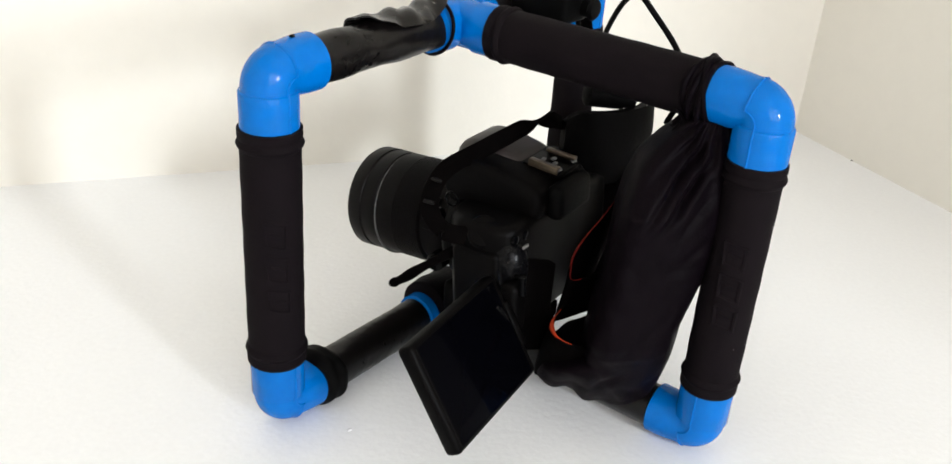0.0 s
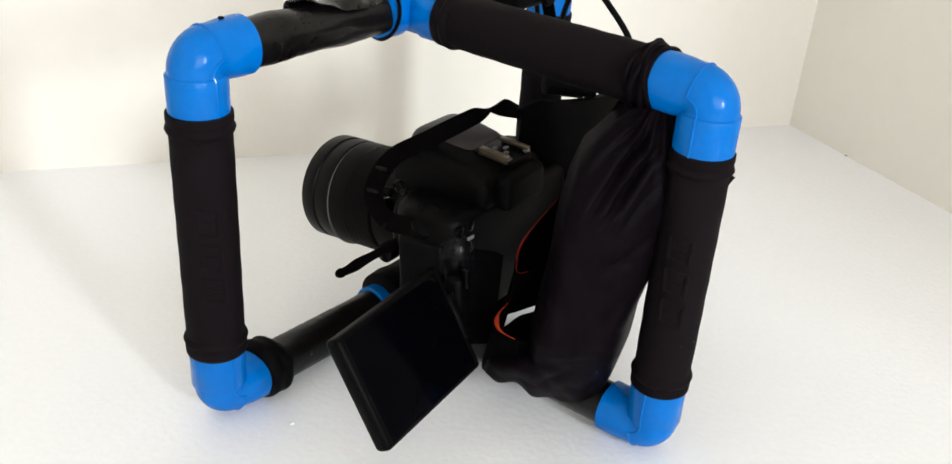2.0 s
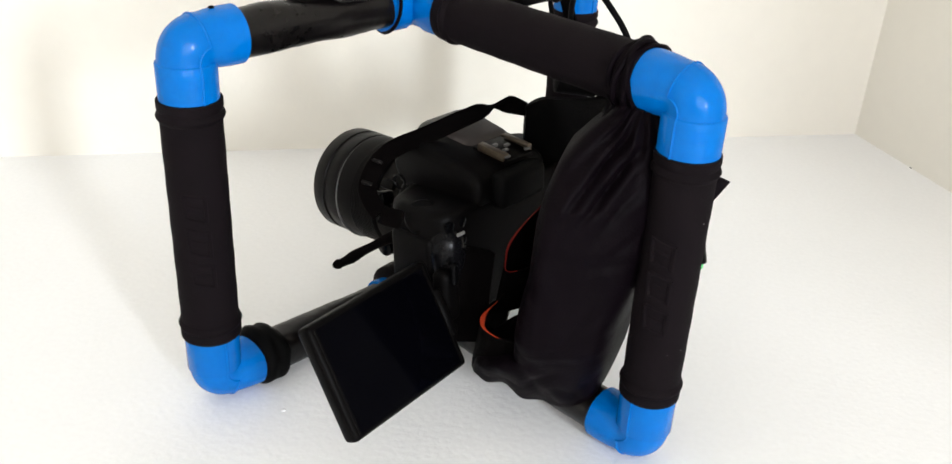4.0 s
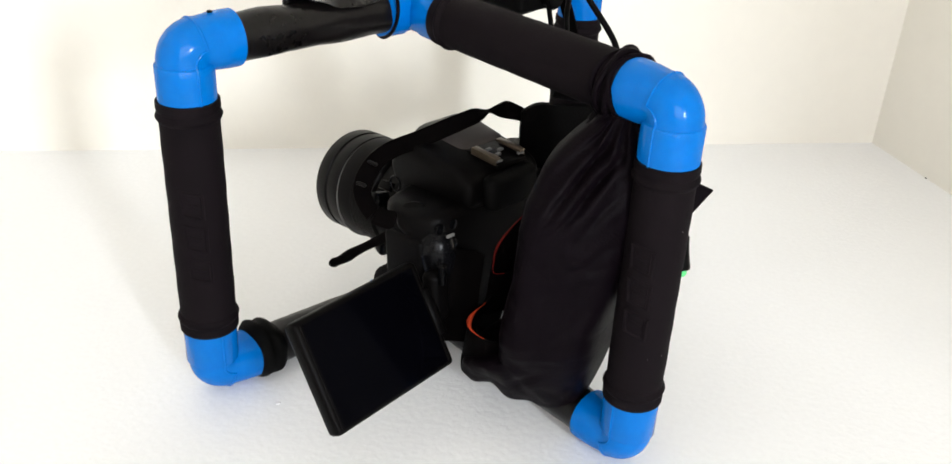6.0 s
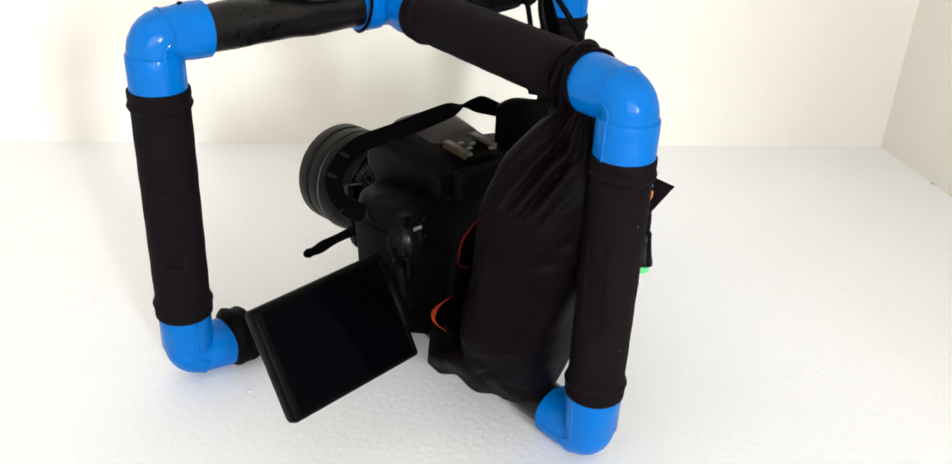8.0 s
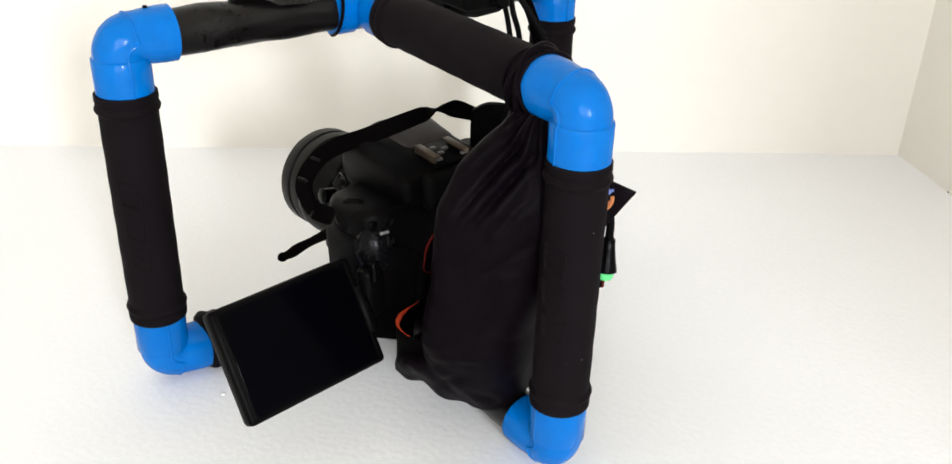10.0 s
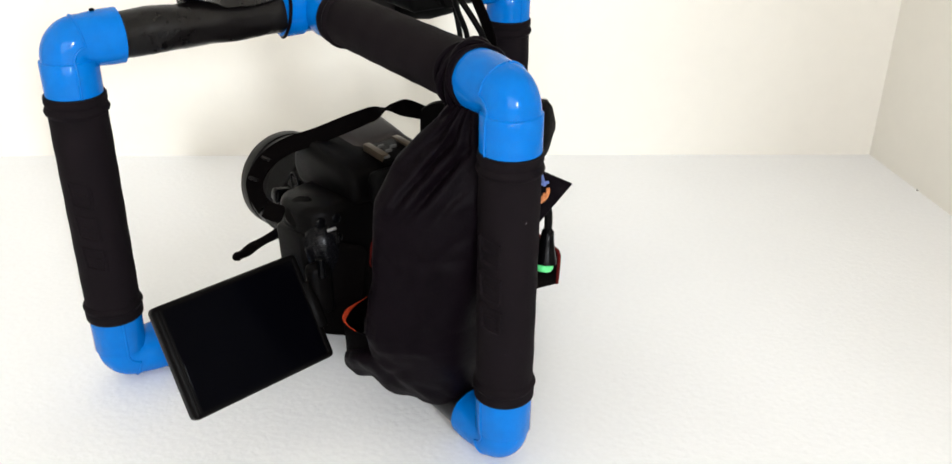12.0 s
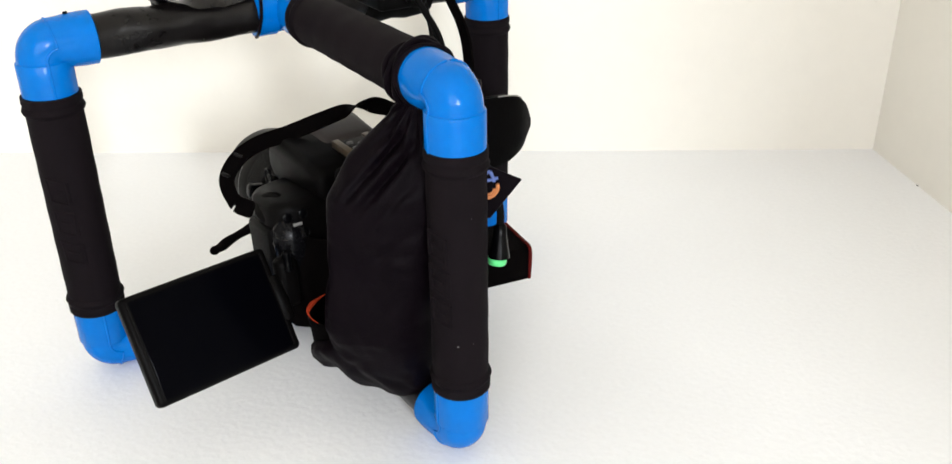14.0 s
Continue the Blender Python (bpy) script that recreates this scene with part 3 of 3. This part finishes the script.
def crease_at(x, z):
    h = 0.0
    for x0, z0, x1, z1, depth, w in CREASES:
        ex, ez = x1 - x0, z1 - z0
        ln = math.hypot(ex, ez)
        along = ((x - x0) * ex + (z - z0) * ez) / ln
        d = ((x - x0) * ez - (z - z0) * ex) / ln + 0.0008 * math.sin(along * 90 + x0 * 900)
        fade = max(0.0, min(1.0, along / 0.014, (ln - along) / (0.6 * ln)))
        h += depth * fade * (0.45 * max(0, 1 - abs(d - 1.7 * w) / (1.3 * w)) + 0.45 * max(0, 1 - abs(d + 1.7 * w) / (1.3 * w)) - max(0, 1 - abs(d) / w))
    return h


def bag_side(z):
    for (z0, a0, b0), (z1, a1, b1) in zip(BAG, BAG[1:]):
        if z <= z1:
            f = (z - z0) / (z1 - z0)
            f = max(0, f)
            return a0 + (a1 - a0) * f, b0 + (b1 - b0) * f
    return BAG[-1][1:]


bm = bmesh.new()
rings = []
for k in range(151):
    z = BAG[0][0] + (BAG[-1][0] - BAG[0][0]) * k / 150
    a, b = bag_side(z)
    cx, hw = (a + b) / 2, (b - a) / 2
    hd = 0.0300 * min(1, ((z - 0.0215) / 0.050) ** 0.5) * (1 - 0.60 * max(0, (z - 0.160) / 0.05))
    ring = []
    for i in range(180):
        ang = 2 * math.pi * i / 180
        ca, sa = math.cos(ang), math.sin(ang)
        r = 1 / (abs(ca / hw) ** 4.2 + abs(sa / hd) ** 4.2) ** (1 / 4.2)
        ca, sa = r * ca / hw, r * sa / hd
        x = cx + hw * ca
        y = 0.4975 + hd * sa
        if sa < 0:   # the cloth bellies forward away from the grip
            y -= 0.0145 * abs(sa) * max(0, min(1, (0.122 - x) / 0.045)) * max(0, min(1, (z - 0.03) / 0.05)) * max(0, min(1, (0.19 - z) / 0.03))
        dx, dz = x - 0.118, 0.210 - z
        fan = math.atan2(dx, dz + 0.004)
        dist = math.hypot(dx, dz)
        fold = math.sin(fan * 24 + 2.5 * noise.noise(Vector((x * 22, z * 22, 1)))) * 0.0013 * math.exp(-max(0, dist - 0.02) / 0.018) * min(1, dist / 0.015)
        wrinkle = 0.0030 * noise.noise(Vector((x * 28 + z * 18, z * 24, 4 + sa))) + 0.0020 * abs(noise.noise(Vector((x * 70 + z * 40, z * 45, 9 + sa)))) + 0.0007 * noise.noise(Vector((x * 170, z * 60, 2 + sa)))
        y += (fold + wrinkle + crease_at(x, z)) * (1 if sa > 0 else -1) * min(1, abs(sa) * 2)
        z2 = z + (0.0060 * noise.noise(Vector((x * 62, 3, 2))) + 0.0012 * math.sin(x * 330) - 0.0075 * math.exp(-((x - 0.091) / 0.020) ** 2)) * max(0, 1 - k / 34)
        lean = (0.32 if ca > 0 else 0.12) * (y - 0.467) * abs(ca)
        ring.append(Vector((x + lean, y, z2)))
    rings.append(ring)
skin(bm, rings)
part("bag", bm, CLOTH, pouch)
# gathered neck and cords up to the grip
for k, (x0, x1) in enumerate(((0.106, 0.098), (0.112, 0.104), (0.119, 0.109))):
    bm = bmesh.new()
    tube(bm, smooth_path([(x0, 0.494, 0.195), (x0 - 0.002, 0.492, 0.203), (x1, 0.497 + 0.004 * k, 0.211), (x1 - 0.004, 0.512, 0.2185)]), 0.0016, 8)
    part("drawcord", bm, CLOTH, pouch)
for k in range(9):
    bm = bmesh.new()
    a = 2 * math.pi * k / 9
    tube(bm, smooth_path([(0.110 + 0.010 * math.cos(a), 0.497 + 0.009 * math.sin(a), 0.191), (0.113 + 0.0115 * math.cos(a), 0.497 + 0.010 * math.sin(a), 0.199), (0.114 + 0.008 * math.cos(a), 0.497 + 0.007 * math.sin(a), 0.210)]), [0.0025 + 0.0009 * math.sin(i * 0.5 + k) for i in range(21)], 8)
    part("gather", bm, CLOTH, pouch)
# fabric tag with a stitched badge
TAGM = axes(Vector((0.62, 0.30, 0.0)).normalized(), Vector((-0.0, 0.0, 1.0)), Vector((0.30, -0.62, 0)).normalized(), Vector((0.149, 0.4965, 0.1625)))
bm = bmesh.new()
outline_solid(bm, [(-0.022, 0.014), (-0.006, 0.0145), (0.0195, 0.002), (0.003, -0.0195), (-0.022, -0.019)], -0.0008, 0.0008, TAGM, 0.0004, 1)
tag = part("label_tag", bm, CLOTH, pouch, "black fabric tag with an orange and blue badge")
bm = bmesh.new()
arc = [TAGM @ Vector((0.001 + 0.0058 * math.cos(a), -0.001 + 0.0062 * math.sin(a), 0.0011)) for a in [radians(-200 + 215 * k / 24) for k in range(25)]]
tube(bm, arc, 0.0011, 6)
part("badge_ring", bm, TAG_ORANGE, tag, "orange stitched ring")
bm = bmesh.new()
tube(bm, [TAGM @ Vector((0.002 + 0.003 * math.cos(a), -0.002 + 0.0033 * math.sin(a), 0.0011)) for a in [radians(-190 + 190 * k / 16) for k in range(17)]], 0.0008, 6)
part("badge_ring", bm, TAG_ORANGE, tag, "orange stitched ring")
bm = bmesh.new()
for p, q in (((-0.005, 0.001), (0.007, 0.004)), ((-0.004, 0.004), (0.003, 0.008)), ((0.003, 0.008), (0.005, 0.002)), ((-0.002, 0.002), (0.001, 0.0065))):
    tube(bm, [TAGM @ Vector((*p, 0.0013)), TAGM @ Vector((*q, 0.0013))], 0.0009, 6)
part("badge_bars", bm, TAG_BLUE, tag, "blue stitched bars")

# ---- cord with a conical end ----
cord = thing("hanging_cord", (0.1558, 0.500, 0.116), "black cord hanging beside the grip, conical end with green band", "cord")
bm = bmesh.new()
tube(bm, smooth_path([(0.118, 0.520, 0.217), (0.128, 0.514, 0.196), (0.146, 0.506, 0.170), (0.1545, 0.5035, 0.150), (0.1555, 0.503, 0.134)]), 0.0022, 8)
part("cord", bm, RUBBER, cord)
bm = bmesh.new()
lathe(bm, (0.1555, 0.503, 0.1375), (0.1560, 0.4990, 0.1165), [(0, 0.0024), (0.001, 0.0033), (0.006, 0.0037), (0.012, 0.0046), (0.0165, 0.0056), (0.0185, 0.0058)], 28)
part("cone", bm, GLOSS, cord)
bm = bmesh.new()
lathe(bm, (0.1550, 0.4993, 0.1190), (0.1548, 0.4984, 0.1150), [(0, 0.0050), (0.0003, 0.0053), (0.0026, 0.0053), (0.0038, 0.0044), (0.0040, 0.002)], 28)
part("band", bm, GREEN, cord, "bright green band")

# ---- neck strap ----
strap = thing("neck_strap", (0.05, 0.55, 0.08), "black camera neck strap with red edging bunched beside the camera", "strap")
bm = bmesh.new()
ribbon(bm, [(-0.0060, 0.5085, 0.1160), (-0.0200, 0.5110, 0.1180), (-0.0285, 0.5165, 0.1290), (-0.0262, 0.5265, 0.1395), (-0.0190, 0.5400, 0.1455), (-0.0040, 0.5535, 0.1500), (0.0110, 0.5636, 0.1560), (0.0235, 0.5725, 0.1608), (0.0330, 0.5795, 0.1640), (0.0420, 0.5870, 0.1620), (0.052, 0.597, 0.156)], 0.0108, 0.0014,
       [(-0.3, 0.5, 0.8), (-0.75, 0.2, 0.3), (-0.75, 0.2, 0.3), (-0.75, 0.2, 0.4), (-0.65, 0.3, 0.55), (-0.59, 0.35, 0.59), (-0.59, 0.35, 0.59), (-0.45, 0.45, 0.4), (0.05, 0.88, -0.47), (0.45, 0.1, -0.75), (0.59, -0.35, -0.59)])
part("band", bm, STRAP, strap)
bm = bmesh.new()
path = smooth_path([(-0.008, 0.5195, 0.1030), (-0.020, 0.5185, 0.0955), (-0.034, 0.5182, 0.0858), (-0.042, 0.5186, 0.0792), (-0.0505, 0.5190, 0.0738)], 8)
tube(bm, path, [0.0030 + 0.0004 * math.sin(i * 0.4) if i < len(path) - 4 else 0.0032 * (1 - ((i - len(path) + 5) / 4.4) ** 2) ** 0.5 for i in range(len(path))], 14)
part("strap_end", bm, STRAP, strap)
# plastic slider that doubles the band beside the lens mount
S0, S1 = Vector((-0.0255, 0.5285, 0.1418)), Vector((-0.0292, 0.5167, 0.1312))
along = (S1 - S0).normalized()
across = Vector((0.75, -0.2, -0.05))
across = (across - along * across.dot(along)).normalized()
slider = axes(along, across, along.cross(across), (S0 + S1) / 2)
bm = bmesh.new()
for e in (-0.0072, 0.0072):
    box(bm, slider @ Matrix.Translation((e, 0, 0.0008)), (0.0022, 0.0066, 0.0020), 0.0008, 3)
part("slider", bm, SLIDER, strap, "worn dark grey plastic slider")
# padded leather section
bm = bmesh.new()
path = smooth_path([(0.0500, 0.588, 0), (0.064, 0.592, 0), (0.082, 0.603, 0), (0.100, 0.622, 0), (0.110, 0.645, 0), (0.108, 0.668, 0)], 8)
rings = []
for i, (p, t, s, o) in enumerate(frames(path)):
    f = i / (len(path) - 1)
    nrm = t.cross(Z).normalized()
    e = max(0, (f - 0.6) / 0.4)
    top, low = 0.1665 + 0.004 * (1 - f) ** 2 - 0.008 * f - 0.018 * e ** 3, 0.112 + 0.012 * e ** 2 + 0.01 * (1 - f) ** 3
    b0 = max(0, 1 - f / 0.22)
    top, low = top - 0.009 * b0 ** 2, low + 0.018 * b0 ** 2
    half = 0.0040 + 0.0030 * e
    ring = []
    for a, w in ((0, 0.6), (0.06, 1), (0.3, 1.2), (0.6, 1.2), (0.94, 1), (1, 0.6)):
        ring.append(Vector((p.x, p.y, low + (top - low) * a)) + nrm * (half * w))
    for a, w in ((1, 0.6), (0.94, 1), (0.6, 1.2), (0.3, 1.2), (0.06, 1), (0, 0.6)):
        ring.append(Vector((p.x, p.y, low + (top - low) * a)) - nrm * (half * w))
    rings.append(ring)
skin(bm, rings)
pad = part("leather_pad", bm, LEATHER, strap, "curved black leather pad")
bm = bmesh.new()
tube(bm, [r[5] + Vector((0, 0, 0.0004)) for r in rings[len(rings) * 2 // 3:]], 0.0005, 6)
part("piping", bm, GREY, pad, "thin grey piping")
bm = bmesh.new()
ribbon(bm, [(0.044, 0.664, 0.2365), (0.058, 0.658, 0.222), (0.068, 0.668, 0.190), (0.080, 0.650, 0.158)], 0.0085, 0.0018, [(0.5, -0.5, 0.3), (0.6, -0.4, 0.3), (0.8, -0.3, 0.2), (0.8, -0.3, 0.2)])
part("band", bm, STRAP, strap)
bm = bmesh.new()
lathe(bm, (0.064, 0.614, 0.1715), (0.098, 0.624, 0.1670), [(0, 0.005), (0.001, 0.0078), (0.026, 0.0078), (0.0265, 0.0068), (0.034, 0.0066), (0.035, 0.0045)], 28)
part("roll", bm, LEATHER, strap)
# hanging loops of the wide band: upper rim with coloured edging, lower rim
def sheet(bm, tops, lows, thick):
    a, b = smooth_path(tops, 8), smooth_path(lows, 8)
    rings = []
    for i, (p, q) in enumerate(zip(a, b)):
        j, k = max(i - 1, 0), min(i + 1, len(a) - 1)
        nrm = (a[k] - a[j]).cross(q - p).normalized() * (thick / 2)
        side_a = [p.lerp(q, g / 8) + nrm * (1 if 0 < g < 8 else 0.5) for g in range(9)]
        side_b = [p.lerp(q, g / 8) - nrm * (1 if 0 < g < 8 else 0.5) for g in range(8, -1, -1)]
        rings.append(side_a + side_b)
    skin(bm, rings)
    return a


LOOPS = (([(0.088, 0.535, 0.150), (0.0745, 0.512, 0.139), (0.0635, 0.503, 0.127), (0.0568, 0.499, 0.116), (0.0553, 0.497, 0.107), (0.0580, 0.495, 0.100), (0.079, 0.503, 0.106)],
          [(0.086, 0.545, 0.114), (0.076, 0.527, 0.100), (0.066, 0.514, 0.0785), (0.058, 0.508, 0.0725), (0.052, 0.505, 0.0690), (0.052, 0.504, 0.0665), (0.075, 0.510, 0.0740)], RED, "dark red strap edging", 0.0003, 0.0004),
         ([(0.0660, 0.511, 0.0980), (0.0535, 0.4965, 0.0810), (0.0483, 0.4885, 0.0776), (0.0468, 0.4795, 0.0768), (0.0498, 0.4718, 0.0757), (0.0590, 0.4688, 0.0730), (0.0720, 0.474, 0.068)],
          [(0.0660, 0.514, 0.0890), (0.0515, 0.503, 0.0710), (0.0435, 0.496, 0.0500), (0.0410, 0.4905, 0.0370), (0.0470, 0.4845, 0.0400), (0.0570, 0.4825, 0.0395), (0.070, 0.484, 0.036)], ORANGE, "orange strap edging", 0.0002, 0.0013))
for tops, lows, mat, words, r0, r1 in LOOPS:
    bm = bmesh.new()
    rim = sheet(bm, tops, lows, 0.0018)
    lp = part("band", bm, STRAP, strap)
    bm = bmesh.new()
    rim = rim[6:-6] if mat is RED else rim[9:-9]
    tube(bm, rim, [r0 + r1 * math.sin(math.pi * i / (len(rim) - 1)) ** 3 for i in range(len(rim))], 8)
    part("edging", bm, mat, lp, words)
# slack band gathered on the lower pipe
bm = bmesh.new()
ribbon(bm, [(0.024, 0.558, 0.040), (0.034, 0.552, 0.041), (0.044, 0.547, 0.0415), (0.0535, 0.545, 0.040)], 0.030, 0.005, [(0, 0, 1)] * 3)
part("band", bm, STRAP, strap)
# band that hangs down behind the screen hinge
bm = bmesh.new()
ribbon(bm, [(0.0345, 0.508, 0.105), (0.0340, 0.503, 0.090), (0.0335, 0.499, 0.072), (0.0340, 0.497, 0.049)], 0.027, 0.0024, [(1, 0.25, 0), (1, 0.25, 0), (1, 0.2, 0)])
part("band", bm, STRAP, strap)
# thick folded end with a red edge
FE = axes(Vector((0.70, 0.714, 0.0)).normalized(), Vector((-0.714, 0.70, 0)).normalized(), Z, Vector((0.1385, 0.606, 0.0600)) + Vector((-0.70 * 0.028 - 0.714 * 0.020, -0.714 * 0.028 + 0.70 * 0.020, 0)))
bm = bmesh.new()
box(bm, FE @ Matrix.Translation((0, 0, -0.0030)), (0.056, 0.040, 0.0245), 0.0016)
fold = part("folded_end", bm, STRAP, strap)
bm = bmesh.new()
tube(bm, smooth_path([FE @ Vector((0.0275, -0.0195, -0.0145)), FE @ Vector((0.0280, -0.0200, 0.0)), FE @ Vector((0.0275, -0.0195, 0.0088)), FE @ Vector((0.0278, -0.008, 0.0090)), FE @ Vector((0.0278, 0.018, 0.0090))], 6), 0.0012, 8)
part("edging", bm, RED, fold, "red strap edging")
bm = bmesh.new()
ribbon(bm, [(0.092, 0.618, 0.126), (0.088, 0.600, 0.100), (0.092, 0.590, 0.078), (0.104, 0.592, 0.062)], 0.016, 0.002, [(0.8, -0.5, 0), (0.8, -0.5, 0), (0.8, -0.5, 0.1), (0.8, -0.5, 0.1)])
part("band", bm, STRAP, strap)

# ---- thin cables above ----
for pts in ([(0.100, 0.520, 0.190), (0.110, 0.534, 0.206), (0.105, 0.5436, 0.2235), (0.0885, 0.5490, 0.2440), (0.0805, 0.5590, 0.2510), (0.0755, 0.5740, 0.2430), (0.0715, 0.5950, 0.2240), (0.0705, 0.6140, 0.2050), (0.072, 0.622, 0.178)],
            [(0.036, 0.664, 0.238), (0.044, 0.646, 0.248), (0.051, 0.630, 0.236), (0.057, 0.636, 0.205), (0.064, 0.628, 0.178)]):
    cable = thing("cable", Vector(pts[0]), "thin black cable looping behind the upper foam grip", "cable", "cables on the cage")
    bm = bmesh.new()
    tube(bm, smooth_path(pts), 0.0017, 10)
    part("lead", bm, RUBBER, cable)

# ---- crumbs on the floor ----
for name, at_xy, size, turn, mat, words in (("grit", (0.3815, 0.9960), (0.0075, 0.0016, 0.0014), 118, TRIM, "dark sliver of grit lying at the foot of the wall"),
                                            ("grit", (0.3900, 0.9640), (0.0040, 0.0012, 0.0010), 104, TRIM, "dark sliver of grit lying at the foot of the wall"),
                                            ("plaster_crumb", (-0.0670, 0.4690), (0.0030, 0.0022, 0.0016), 30, MARK, "tiny white plaster crumb on the white floor")):
    bm = bmesh.new()
    bmesh.ops.create_icosphere(bm, subdivisions=2, radius=0.5, matrix=pose(at_xy[0], at_xy[1], size[2] * 0.45, 0, 0, turn) @ Matrix.Diagonal((*size, 1)))
    for v in bm.verts:
        v.co += Vector((1, 1, 0.3)) * 0.0003 * noise.noise(v.co * 900)
    solo(name, bm, mat, words, "crumb", smooth=True)
